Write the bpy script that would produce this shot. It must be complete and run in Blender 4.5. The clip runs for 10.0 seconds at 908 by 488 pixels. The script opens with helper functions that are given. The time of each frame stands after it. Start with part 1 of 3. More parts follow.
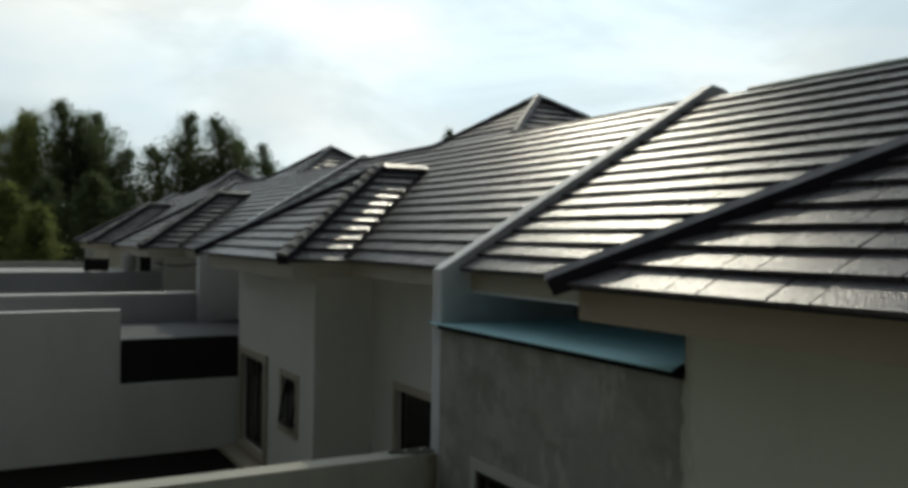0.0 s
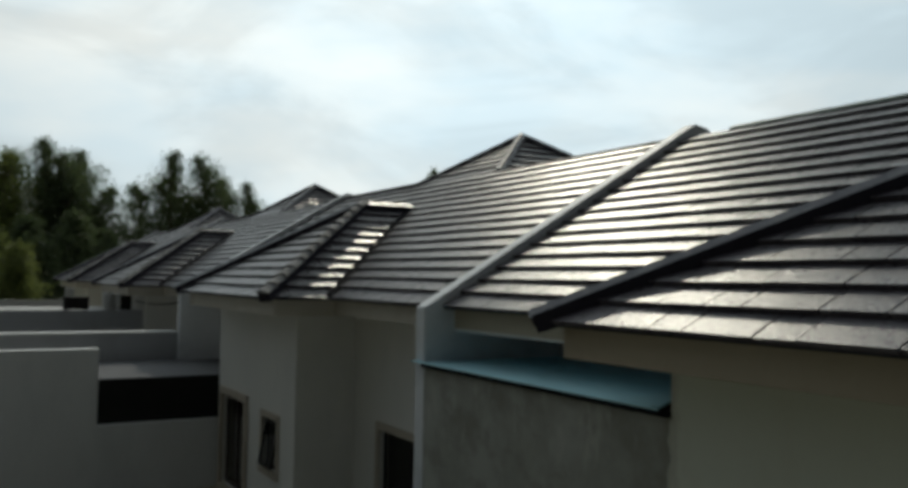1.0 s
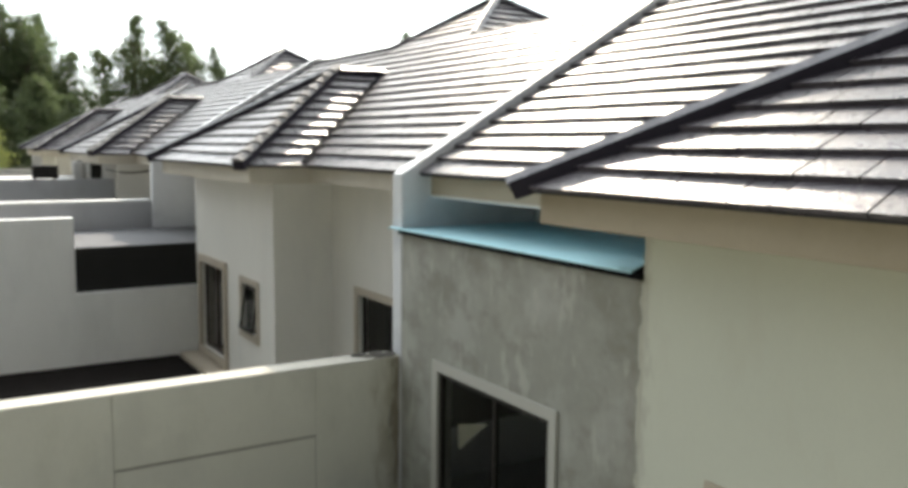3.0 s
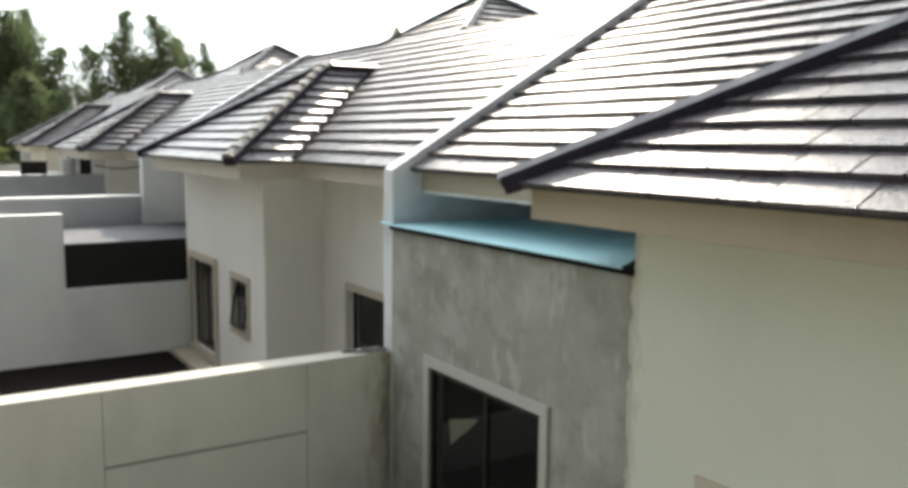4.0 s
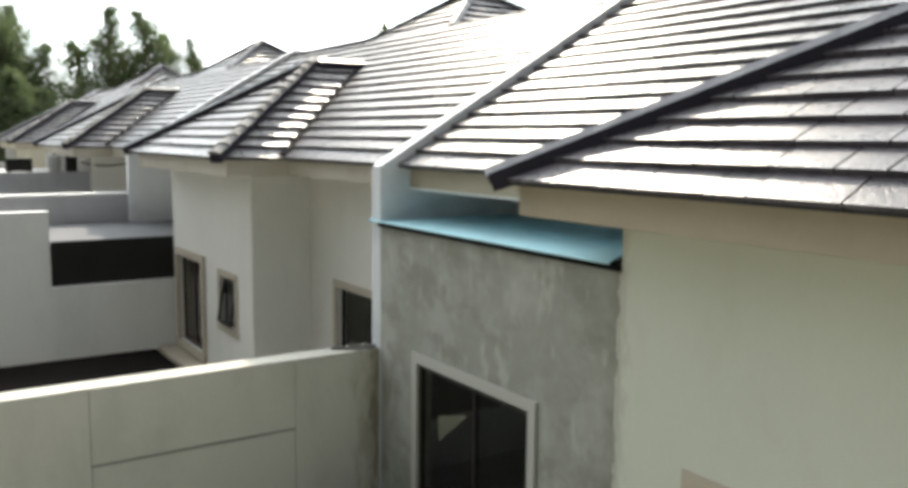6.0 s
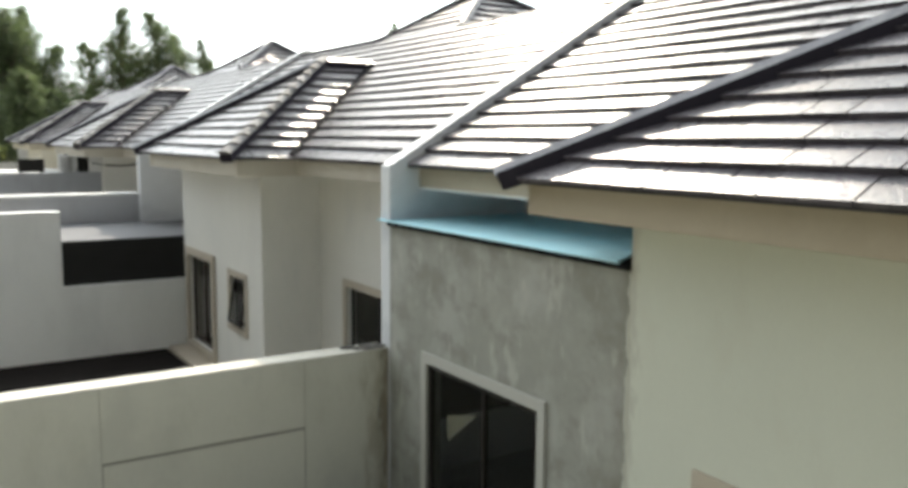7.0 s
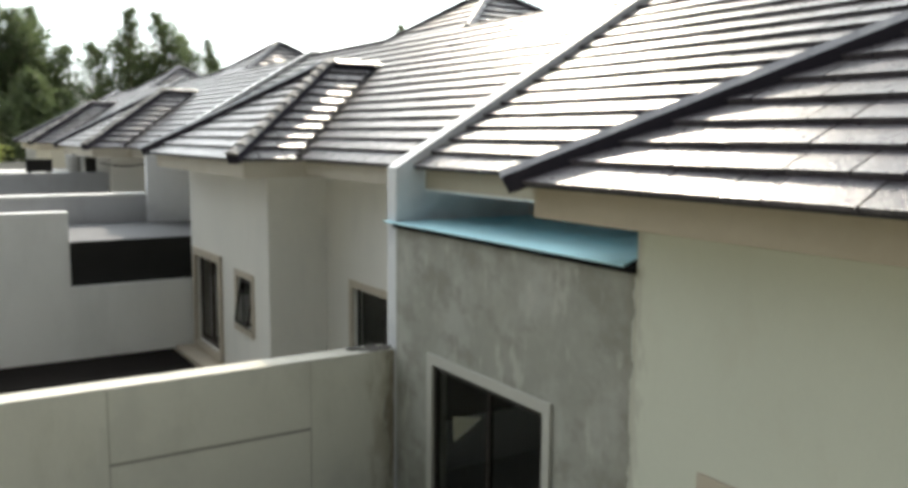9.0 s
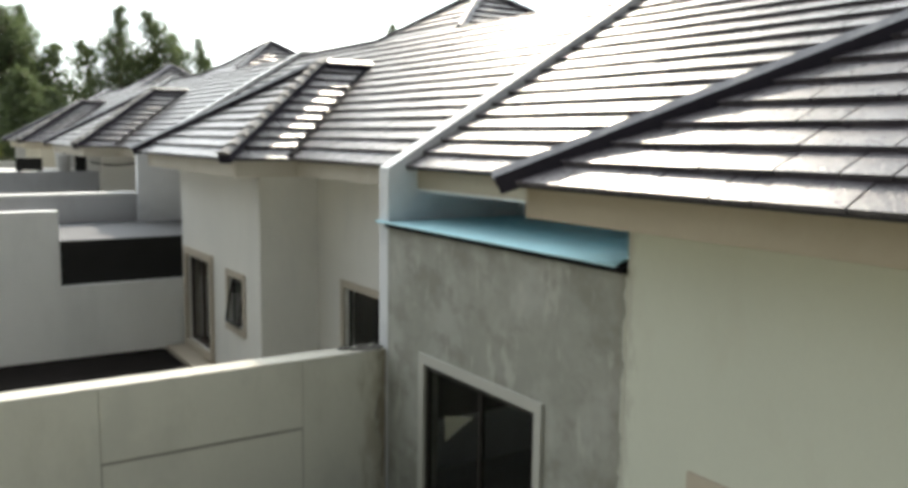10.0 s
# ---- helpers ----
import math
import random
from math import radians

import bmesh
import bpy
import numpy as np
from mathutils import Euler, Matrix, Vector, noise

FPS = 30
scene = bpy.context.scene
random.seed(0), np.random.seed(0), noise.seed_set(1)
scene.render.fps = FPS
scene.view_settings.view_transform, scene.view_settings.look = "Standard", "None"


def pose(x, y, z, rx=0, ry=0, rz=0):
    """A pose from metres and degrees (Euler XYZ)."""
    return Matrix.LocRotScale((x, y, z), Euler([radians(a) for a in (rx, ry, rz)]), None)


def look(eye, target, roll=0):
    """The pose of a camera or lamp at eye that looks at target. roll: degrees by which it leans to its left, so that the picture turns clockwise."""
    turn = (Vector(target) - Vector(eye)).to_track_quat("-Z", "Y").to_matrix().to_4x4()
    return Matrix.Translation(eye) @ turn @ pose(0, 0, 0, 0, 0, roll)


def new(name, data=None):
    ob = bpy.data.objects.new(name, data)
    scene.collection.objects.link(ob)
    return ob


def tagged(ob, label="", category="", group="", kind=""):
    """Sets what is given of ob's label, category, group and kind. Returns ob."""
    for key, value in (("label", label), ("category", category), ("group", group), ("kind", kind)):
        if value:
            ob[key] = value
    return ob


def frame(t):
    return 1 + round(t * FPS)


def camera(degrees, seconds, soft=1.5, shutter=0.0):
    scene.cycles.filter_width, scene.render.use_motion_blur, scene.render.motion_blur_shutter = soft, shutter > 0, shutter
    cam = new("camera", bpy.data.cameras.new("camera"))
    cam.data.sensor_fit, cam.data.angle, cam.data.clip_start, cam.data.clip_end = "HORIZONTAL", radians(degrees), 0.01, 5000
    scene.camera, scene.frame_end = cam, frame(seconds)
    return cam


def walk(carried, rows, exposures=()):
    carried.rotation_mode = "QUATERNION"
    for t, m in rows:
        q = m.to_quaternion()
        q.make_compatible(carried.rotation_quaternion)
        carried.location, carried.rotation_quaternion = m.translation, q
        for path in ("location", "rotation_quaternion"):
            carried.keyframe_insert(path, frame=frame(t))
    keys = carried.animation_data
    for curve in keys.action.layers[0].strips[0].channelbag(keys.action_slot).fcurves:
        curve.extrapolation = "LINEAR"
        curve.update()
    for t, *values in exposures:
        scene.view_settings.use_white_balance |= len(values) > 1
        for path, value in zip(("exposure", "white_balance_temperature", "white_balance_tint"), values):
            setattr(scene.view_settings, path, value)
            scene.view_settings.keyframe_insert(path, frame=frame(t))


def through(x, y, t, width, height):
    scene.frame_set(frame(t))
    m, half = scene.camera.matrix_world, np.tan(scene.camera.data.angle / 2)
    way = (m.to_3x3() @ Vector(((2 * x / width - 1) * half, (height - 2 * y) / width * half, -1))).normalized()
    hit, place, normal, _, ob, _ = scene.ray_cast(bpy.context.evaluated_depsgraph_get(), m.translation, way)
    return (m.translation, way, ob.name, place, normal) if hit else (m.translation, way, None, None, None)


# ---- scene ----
# ---- camera ----
cam = camera(55.65, 10.0, soft=4.0)


def aim(yaw, pitch, roll, eye):
    """A camera pose at eye: yaw to the left of +y, pitch up and roll, in degrees."""
    a, b = radians(yaw), radians(pitch)
    way = Vector((-math.sin(a) * math.cos(b), math.cos(a) * math.cos(b), math.sin(b)))
    return look(eye, Vector(eye) + way, roll)


# seconds, yaw, pitch, roll, eye
PATH = [
    (0, -29.038, -0.301, 0.853, -0.013, -0.081, 5.246),
    (0.2, -29.322, 0.819, 0.910, -0.008, -0.065, 5.238),
    (0.3, -29.465, 1.126, 0.939, -0.006, -0.056, 5.234),
    (0.5, -29.750, 1.302, 0.995, -0.001, -0.040, 5.225),
    (0.75, -29.893, 1.670, 0.980, 0.016, -0.029, 5.221),
    (1, -30.037, 2.351, 0.965, 0.033, -0.017, 5.217),
    (1.2, -30.243, 3.964, 0.957, 0.028, -0.014, 5.213),
    (1.3, -30.347, 5.012, 0.953, 0.026, -0.012, 5.212),
    (1.5, -30.553, 5.905, 0.945, 0.021, -0.008, 5.208),
    (1.7, -30.728, 5.794, 0.917, 0.027, -0.010, 5.206),
    (1.8, -30.815, 5.108, 0.903, 0.030, -0.012, 5.205),
    (2, -30.990, 1.678, 0.875, 0.037, -0.014, 5.202),
    (2.1, -31.108, -0.429, 0.841, 0.028, -0.016, 5.206),
    (2.2, -31.226, -2.074, 0.806, 0.020, -0.017, 5.209),
    (2.3, -31.346, -3.368, 0.772, 0.012, -0.019, 5.213),
    (2.4, -31.464, -4.423, 0.738, 0.004, -0.020, 5.216),
    (2.5, -31.583, -5.048, 0.704, -0.004, -0.022, 5.219),
    (2.6, -31.648, -5.406, 0.679, -0.007, -0.022, 5.222),
    (2.7, -31.714, -5.765, 0.655, -0.009, -0.022, 5.224),
    (2.8, -31.779, -6.043, 0.631, -0.012, -0.023, 5.227),
    (3, -31.910, -6.562, 0.582, -0.017, -0.023, 5.232),
    (4.5, -32.931, -6.858, 0.675, -0.017, -0.024, 5.229),
    (5, -33.398, -6.889, 0.657, -0.024, -0.028, 5.225),
    (6.5, -33.132, -7.145, 0.373, -0.018, -0.035, 5.231),
    (7, -32.616, -7.037, 0.429, -0.001, -0.026, 5.216),
    (7.5, -32.410, -7.062, 0.414, -0.000, -0.015, 5.214),
    (8, -32.212, -7.095, 0.409, -0.002, -0.003, 5.221),
    (8.5, -32.110, -7.128, 0.394, -0.009, -0.009, 5.234),
    (9, -32.196, -7.078, 0.472, -0.011, -0.049, 5.252),
    (9.5, -32.170, -7.086, 0.514, -0.025, -0.071, 5.260),
    (10, -32.819, -7.065, 0.683, -0.045, -0.074, 5.256),
]
# seconds, stops, kelvin, tint
EXPOSURES = [(0.0, -1.92, 6240, 4.5), (0.5, -2.12, 6240, 3.5), (1.0, -2.07, 6180, 4.5), (1.5, -2.82, 6250, 2), (2.0, -2.12, 6430, 8),
             (2.5, -0.50, 6450, 11), (3.0, 0.40, 6520, 11), (4.5, 0.44, 6490, 10.5), (7.0, 0.52, 6480, 10), (8.0, 0.57, 6480, 10), (9.0, 0.32, 6480, 10), (10.0, 0.34, 6480, 10)]
walk(cam, [(t, aim(yaw, pitch, roll, eye)) for t, yaw, pitch, roll, *eye in PATH], EXPOSURES)

# ---- sky and sun ----
SUN_UP, SUN_ROUND = 32.2, 31.0
world = bpy.data.worlds.new("sky")
scene.world = world
world.use_nodes = True
wn, wl = world.node_tree.nodes, world.node_tree.links
wn.clear()
sky = wn.new("ShaderNodeTexSky")
sky.sky_type, sky.sun_disc = "NISHITA", False
sky.sun_elevation, sky.sun_rotation = radians(SUN_UP), radians(SUN_ROUND)
sky.air_density, sky.dust_density, sky.ozone_density = 1.0, 1.0, 1.5
coord = wn.new("ShaderNodeTexCoord")
stretch = wn.new("ShaderNodeMapping")
stretch.inputs["Scale"].default_value = (1.0, 1.0, 2.6)
wl.new(coord.outputs["Generated"], stretch.inputs["Vector"])
puffs = wn.new("ShaderNodeTexNoise")
puffs.inputs["Scale"].default_value, puffs.inputs["Detail"].default_value = 2.6, 7.0
puffs.inputs["Roughness"].default_value = 0.52
wl.new(stretch.outputs["Vector"], puffs.inputs["Vector"])
cover = wn.new("ShaderNodeMapRange")
for name, value in (("From Min", 0.30), ("From Max", 0.74), ("To Min", 0.88), ("To Max", 1.0)):
    cover.inputs[name].default_value = value
wl.new(puffs.outputs["Fac"], cover.inputs["Value"])
to_sun = Vector((math.sin(radians(SUN_ROUND)) * math.cos(radians(SUN_UP)),
                 math.cos(radians(SUN_ROUND)) * math.cos(radians(SUN_UP)), math.sin(radians(SUN_UP))))
# thin cloud scatters the sun's light forwards: brighter on the sun's side of the sky
toward = wn.new("ShaderNodeVectorMath")
toward.operation = "DOT_PRODUCT"
toward.inputs[1].default_value = to_sun
wl.new(coord.outputs["Generated"], toward.inputs[0])
half = wn.new("ShaderNodeMapRange")
half.inputs["From Min"].default_value = -1.0
wl.new(toward.outputs["Value"], half.inputs["Value"])
lobe = wn.new("ShaderNodeMath")
lobe.operation = "POWER"
lobe.inputs[1].default_value = 4.0
wl.new(half.outputs["Result"], lobe.inputs[0])
level = wn.new("ShaderNodeMath")
level.operation = "MULTIPLY_ADD"
level.inputs[1].default_value, level.inputs[2].default_value = 77.0, 1.6
wl.new(lobe.outputs[0], level.inputs[0])
veil = wn.new("ShaderNodeMix")
veil.data_type, veil.blend_type = "RGBA", "MULTIPLY"
veil.inputs["Factor"].default_value = 1.0
tint = wn.new("ShaderNodeValToRGB")
tint.color_ramp.elements[0].position, tint.color_ramp.elements[0].color = 0.36, (0.80, 0.91, 0.96, 1)
tint.color_ramp.elements[1].position, tint.color_ramp.elements[1].color = 0.62, (0.995, 0.99, 0.945, 1)
wl.new(puffs.outputs["Fac"], tint.inputs["Fac"])
wl.new(tint.outputs["Color"], veil.inputs["A"])
# heaps of cloud, thicker and greyer in places
heaps = wn.new("ShaderNodeTexNoise")
heaps.inputs["Scale"].default_value, heaps.inputs["Detail"].default_value = 3.4, 8.0
heaps.inputs["Roughness"].default_value, heaps.inputs["Distortion"].default_value = 0.55, 0.5
wl.new(stretch.outputs["Vector"], heaps.inputs["Vector"])
thick_cloud = wn.new("ShaderNodeMapRange")
thick_cloud.interpolation_type = "SMOOTHSTEP"
for name, value in (("From Min", 0.40), ("From Max", 0.60), ("To Min", 0.93), ("To Max", 1.09)):
    thick_cloud.inputs[name].default_value = value
wl.new(heaps.outputs["Fac"], thick_cloud.inputs["Value"])
heaped = wn.new("ShaderNodeMath")
heaped.operation = "MULTIPLY"
wl.new(level.outputs[0], heaped.inputs[0])
wl.new(thick_cloud.outputs["Result"], heaped.inputs[1])
wl.new(heaped.outputs[0], veil.inputs["B"])
cloud = wn.new("ShaderNodeMix")
cloud.data_type, cloud.blend_type = "RGBA", "MIX"
wl.new(cover.outputs["Result"], cloud.inputs["Factor"])
wl.new(sky.outputs["Color"], cloud.inputs["A"])
wl.new(veil.outputs["Result"], cloud.inputs["B"])
back = wn.new("ShaderNodeBackground")
back.inputs["Strength"].default_value = 0.06
wl.new(cloud.outputs["Result"], back.inputs["Color"])
out = wn.new("ShaderNodeOutputWorld")
wl.new(back.outputs["Background"], out.inputs["Surface"])

lamp = bpy.data.lights.new("sun", "SUN")
lamp.energy, lamp.angle, lamp.color = 5.0, radians(0.6), (1.0, 0.89, 0.72)
sun = new("sun", lamp)
sun.matrix_world = look(to_sun * 60, (0, 0, 0))


# ---- materials ----
def material(name, colour, rough=0.7, vary=0.12, scale=1.5, fine=30.0, bump=0.15, metal=0.0, stain=None, stain_amount=0.0,
             stain_scale=0.8, pieces=0.0, rough_vary=0.1, spec=0.5, streak=1.0, bump_dist=0.01):
    """Paint, plaster, stone: colour varied at two scales, optional stains and piece-by-piece change, fine relief."""
    m = bpy.data.materials.new(name)
    m.use_nodes = True
    n, l = m.node_tree.nodes, m.node_tree.links
    b = n["Principled BSDF"]
    b.inputs["Metallic"].default_value = metal
    b.inputs["Specular IOR Level"].default_value = spec
    geo = n.new("ShaderNodeNewGeometry")
    mp = n.new("ShaderNodeMapping")
    mp.inputs["Scale"].default_value = (1, 1, streak)
    l.new(geo.outputs["Position"], mp.inputs["Vector"])

    def noise_at(s, detail=4.0, rough_n=0.6):
        t = n.new("ShaderNodeTexNoise")
        t.inputs["Scale"].default_value, t.inputs["Detail"].default_value = s, detail
        t.inputs["Roughness"].default_value = rough_n
        l.new(mp.outputs["Vector"], t.inputs["Vector"])
        return t.outputs["Fac"]

    def maths(op, a, c):
        k = n.new("ShaderNodeMath")
        k.operation = op
        for i, v in enumerate((a, c)):
            if isinstance(v, (int, float)):
                k.inputs[i].default_value = v
            else:
                l.new(v, k.inputs[i])
        return k.outputs[0]

    big, small = noise_at(scale), noise_at(fine, 3.0)
    value = maths("ADD", maths("MULTIPLY", maths("SUBTRACT", big, 0.5), vary * 2.4), maths("MULTIPLY", maths("SUBTRACT", small, 0.5), vary * 1.4))
    value = maths("ADD", value, 1.0)
    if pieces:
        info = n.new("ShaderNodeObjectInfo")
        each = maths("ADD", info.outputs["Random"], geo.outputs["Random Per Island"])
        value = maths("ADD", value, maths("MULTIPLY", maths("SUBTRACT", maths("FRACT", each, 0.0), 0.5), pieces))
    base = n.new("ShaderNodeMix")
    base.data_type, base.blend_type = "RGBA", "MULTIPLY"
    base.inputs["Factor"].default_value = 1.0
    base.inputs["A"].default_value = (*colour, 1)
    l.new(value, base.inputs["B"])
    shown = base.outputs["Result"]
    if stain:
        r = n.new("ShaderNodeValToRGB")
        r.color_ramp.elements[0].position, r.color_ramp.elements[1].position = 0.5, 0.68
        l.new(noise_at(stain_scale, 6.0, 0.65), r.inputs["Fac"])
        mix = n.new("ShaderNodeMix")
        mix.data_type = "RGBA"
        l.new(maths("MULTIPLY", r.outputs["Color"], stain_amount), mix.inputs["Factor"])
        l.new(shown, mix.inputs["A"])
        mix.inputs["B"].default_value = (*stain, 1)
        shown = mix.outputs["Result"]
    l.new(shown, b.inputs["Base Color"])
    l.new(maths("ADD", maths("MULTIPLY", maths("SUBTRACT", noise_at(fine * 0.4), 0.5), rough_vary * 2), rough), b.inputs["Roughness"])
    if bump:
        bp = n.new("ShaderNodeBump")
        bp.inputs["Strength"].default_value, bp.inputs["Distance"].default_value = bump, bump_dist
        l.new(small, bp.inputs["Height"])
        l.new(bp.outputs["Normal"], b.inputs["Normal"])
    return m


def overlay(mat, colour, amount, scale, stretch_by=(1, 1, 1), lo=0.5, hi=0.66, near=None):
    """Stains laid over a material's colour; near = (axis, at, width) keeps them beside one line, with a ragged limit."""
    n, l = mat.node_tree.nodes, mat.node_tree.links
    b = n["Principled BSDF"]
    under = b.inputs["Base Color"].links[0].from_socket
    geo, mp, tex = n.new("ShaderNodeNewGeometry"), n.new("ShaderNodeMapping"), n.new("ShaderNodeTexNoise")
    mp.inputs["Scale"].default_value = stretch_by
    l.new(geo.outputs["Position"], mp.inputs["Vector"])
    l.new(mp.outputs["Vector"], tex.inputs["Vector"])
    tex.inputs["Scale"].default_value, tex.inputs["Detail"].default_value = scale, 6.0
    tex.inputs["Roughness"].default_value = 0.62
    value = tex.outputs["Fac"]
    if near:
        axis, at, width = near
        split = n.new("ShaderNodeSeparateXYZ")
        l.new(geo.outputs["Position"], split.inputs[0])
        off, size, fall = (n.new("ShaderNodeMath") for _ in range(3))
        off.operation, size.operation, fall.operation = "SUBTRACT", "ABSOLUTE", "MULTIPLY_ADD"
        l.new(split.outputs[axis], off.inputs[0])
        off.inputs[1].default_value = at
        l.new(off.outputs[0], size.inputs[0])
        l.new(size.outputs[0], fall.inputs[0])
        fall.inputs[1].default_value = -0.5 / width
        l.new(value, fall.inputs[2])
        value = fall.outputs[0]
    edge = n.new("ShaderNodeMapRange")
    edge.interpolation_type = "SMOOTHSTEP"
    edge.inputs["From Min"].default_value, edge.inputs["From Max"].default_value = lo, hi
    edge.inputs["To Max"].default_value = amount
    l.new(value, edge.inputs["Value"])
    mix = n.new("ShaderNodeMix")
    mix.data_type = "RGBA"
    l.new(edge.outputs["Result"], mix.inputs["Factor"])
    l.new(under, mix.inputs["A"])
    mix.inputs["B"].default_value = (*colour, 1)
    l.new(mix.outputs["Result"], b.inputs["Base Color"])
    return mat


TILE = material("slate_grey_tile", (0.068, 0.061, 0.070), 0.31, 0.26, 1.1, 34, 0.72, spec=0.26, pieces=0.5, rough_vary=0.16, stain=(0.155, 0.145, 0.15), stain_amount=0.5, stain_scale=5, bump_dist=0.012)
RIDGE = material("charcoal_ridge_tile", (0.045, 0.044, 0.05), 0.65, 0.2, 1.5, 20, 0.3, pieces=0.3, spec=0.15)
CAP = material("dark_ridge_cap", (0.15, 0.149, 0.17), 0.55, 0.2, 1.5, 20, 0.3, pieces=0.2, stain=(0.30, 0.295, 0.29), stain_amount=0.6, stain_scale=3, spec=0.35)
ROUGH_CAP = material("mortar_smeared_cap", (0.15, 0.146, 0.15), 0.75, 0.3, 3, 18, 0.5, pieces=1.1, stain=(0.42, 0.40, 0.35), stain_amount=0.85, stain_scale=6, spec=0.35)
DAB = material("pale_bedding_mortar", (0.60, 0.57, 0.50), 0.9, 0.2, 5, 30, 0.5)
# bedding under the caps, near-black to paint the shade along their sides
BED = material("dark_bedding_and_shade", (0.034, 0.031, 0.042), 0.95, 0.2, 2, 15, 0.3, spec=0.1)
# black of the valley lining, also used to paint the shade under the ledge
GUTTER = material("valley_lining_and_ledge_shade", (0.012, 0.012, 0.014), 0.95, 0.1, spec=0.03)
TEAL = material("grey_green_ridge_flashing", (0.20, 0.27, 0.25), 0.5, 0.15, 1.5, 20, 0.1, spec=0.3)
DECK = material("roof_underlay", (0.03, 0.03, 0.035), 0.9, 0.1)
CREAM = material("cream_wall_paint", (0.582, 0.602, 0.514), 0.75, 0.05, 0.7, 40, 0.12, stain=(0.47, 0.43, 0.35), stain_amount=0.45, stain_scale=0.45, streak=0.5)
WHITE = material("white_wall_paint", (0.73, 0.72, 0.675), 0.75, 0.05, 0.8, 40, 0.12, stain=(0.52, 0.53, 0.52), stain_amount=0.35, stain_scale=0.6, streak=0.4)
PARAPET = material("parapet_plaster", (0.70, 0.72, 0.75), 0.6, 0.08, 1.5, 30, 0.15, stain=(0.52, 0.54, 0.58), stain_amount=0.5, stain_scale=1.2)
CEMENT = material("bare_cement_render", (0.292, 0.296, 0.262), 0.85, 0.14, 1.2, 6, 0.3, stain=(0.38, 0.38, 0.34), stain_amount=0.5, stain_scale=1.6, streak=1.0)
overlay(CEMENT, (0.385, 0.39, 0.36), 0.75, 1.4, (1, 1.0, 0.9), 0.43, 0.64)
overlay(CEMENT, (0.225, 0.222, 0.19), 0.75, 2.0, (1, 0.9, 1.2), 0.47, 0.66)
overlay(CEMENT, (0.43, 0.43, 0.39), 0.75, 2.4, (1, 2.0, 0.7), 0.54, 0.68)
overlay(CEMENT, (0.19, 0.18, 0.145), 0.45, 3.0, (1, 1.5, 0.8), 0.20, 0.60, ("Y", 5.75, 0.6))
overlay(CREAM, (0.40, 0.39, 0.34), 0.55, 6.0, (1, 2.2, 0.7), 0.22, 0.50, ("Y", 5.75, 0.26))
GARDEN = material("weathered_white_wall", (0.68, 0.68, 0.61), 0.8, 0.07, 0.9, 25, 0.2, stain=(0.54, 0.54, 0.47), stain_amount=0.6, stain_scale=1.1, streak=0.4)
overlay(GARDEN, (0.53, 0.535, 0.49), 0.4, 1.0, (0.8, 1, 0.7), 0.50, 0.68)
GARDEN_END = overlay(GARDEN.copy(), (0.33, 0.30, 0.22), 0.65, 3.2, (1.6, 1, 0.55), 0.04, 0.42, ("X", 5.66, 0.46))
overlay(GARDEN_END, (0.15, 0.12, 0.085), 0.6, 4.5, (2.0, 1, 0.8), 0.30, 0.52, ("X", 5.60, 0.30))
WALL_TOP = material("dirty_wall_top", (0.47, 0.46, 0.405), 0.9, 0.2, 2.5, 20, 0.4, stain=(0.30, 0.285, 0.24), stain_amount=0.6, stain_scale=2.5)
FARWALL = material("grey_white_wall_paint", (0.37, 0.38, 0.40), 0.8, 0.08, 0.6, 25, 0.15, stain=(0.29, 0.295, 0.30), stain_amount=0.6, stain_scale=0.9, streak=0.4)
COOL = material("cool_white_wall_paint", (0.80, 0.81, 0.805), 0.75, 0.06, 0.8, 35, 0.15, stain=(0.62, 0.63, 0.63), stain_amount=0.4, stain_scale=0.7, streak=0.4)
JOINT = material("wall_joint_mortar", (0.34, 0.335, 0.31), 0.9, 0.15)
EAVES = material("brown_beige_eaves_paint", (0.42, 0.365, 0.275), 0.75, 0.08, 0.8, 30, 0.12, stain=(0.33, 0.28, 0.20), stain_amount=0.5, stain_scale=0.7)
EAVES_PALE = material("pale_eaves_paint", (0.60, 0.565, 0.49), 0.75, 0.08, 0.8, 30, 0.12, stain=(0.46, 0.41, 0.33), stain_amount=0.5, stain_scale=0.7)
BLUE = material("blue_waterproof_paint", (0.46, 0.76, 0.86), 0.45, 0.1, 2, 25, 0.1, stain=(0.50, 0.72, 0.76), stain_amount=0.4, stain_scale=1.5)
TRIM = material("beige_window_surround", (0.46, 0.41, 0.33), 0.7, 0.08, 2, 40, 0.1)
PALE = material("pale_window_surround", (0.44, 0.44, 0.405), 0.7, 0.06, 2, 40, 0.1)
FRAME = material("dark_aluminium_frame", (0.018, 0.015, 0.013), 0.5, 0.1, 3, 40, 0.0, spec=0.25)
DOORWOOD = material("red_brown_door_wood", (0.035, 0.018, 0.013), 0.5, 0.2, 4, 40, 0.1)
SLAB = material("concrete_slab", (0.42, 0.42, 0.41), 0.85, 0.12, 1.2, 18, 0.2, stain=(0.28, 0.28, 0.28), stain_amount=0.5)
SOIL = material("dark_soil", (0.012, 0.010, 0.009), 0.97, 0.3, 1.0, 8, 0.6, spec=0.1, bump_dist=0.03)
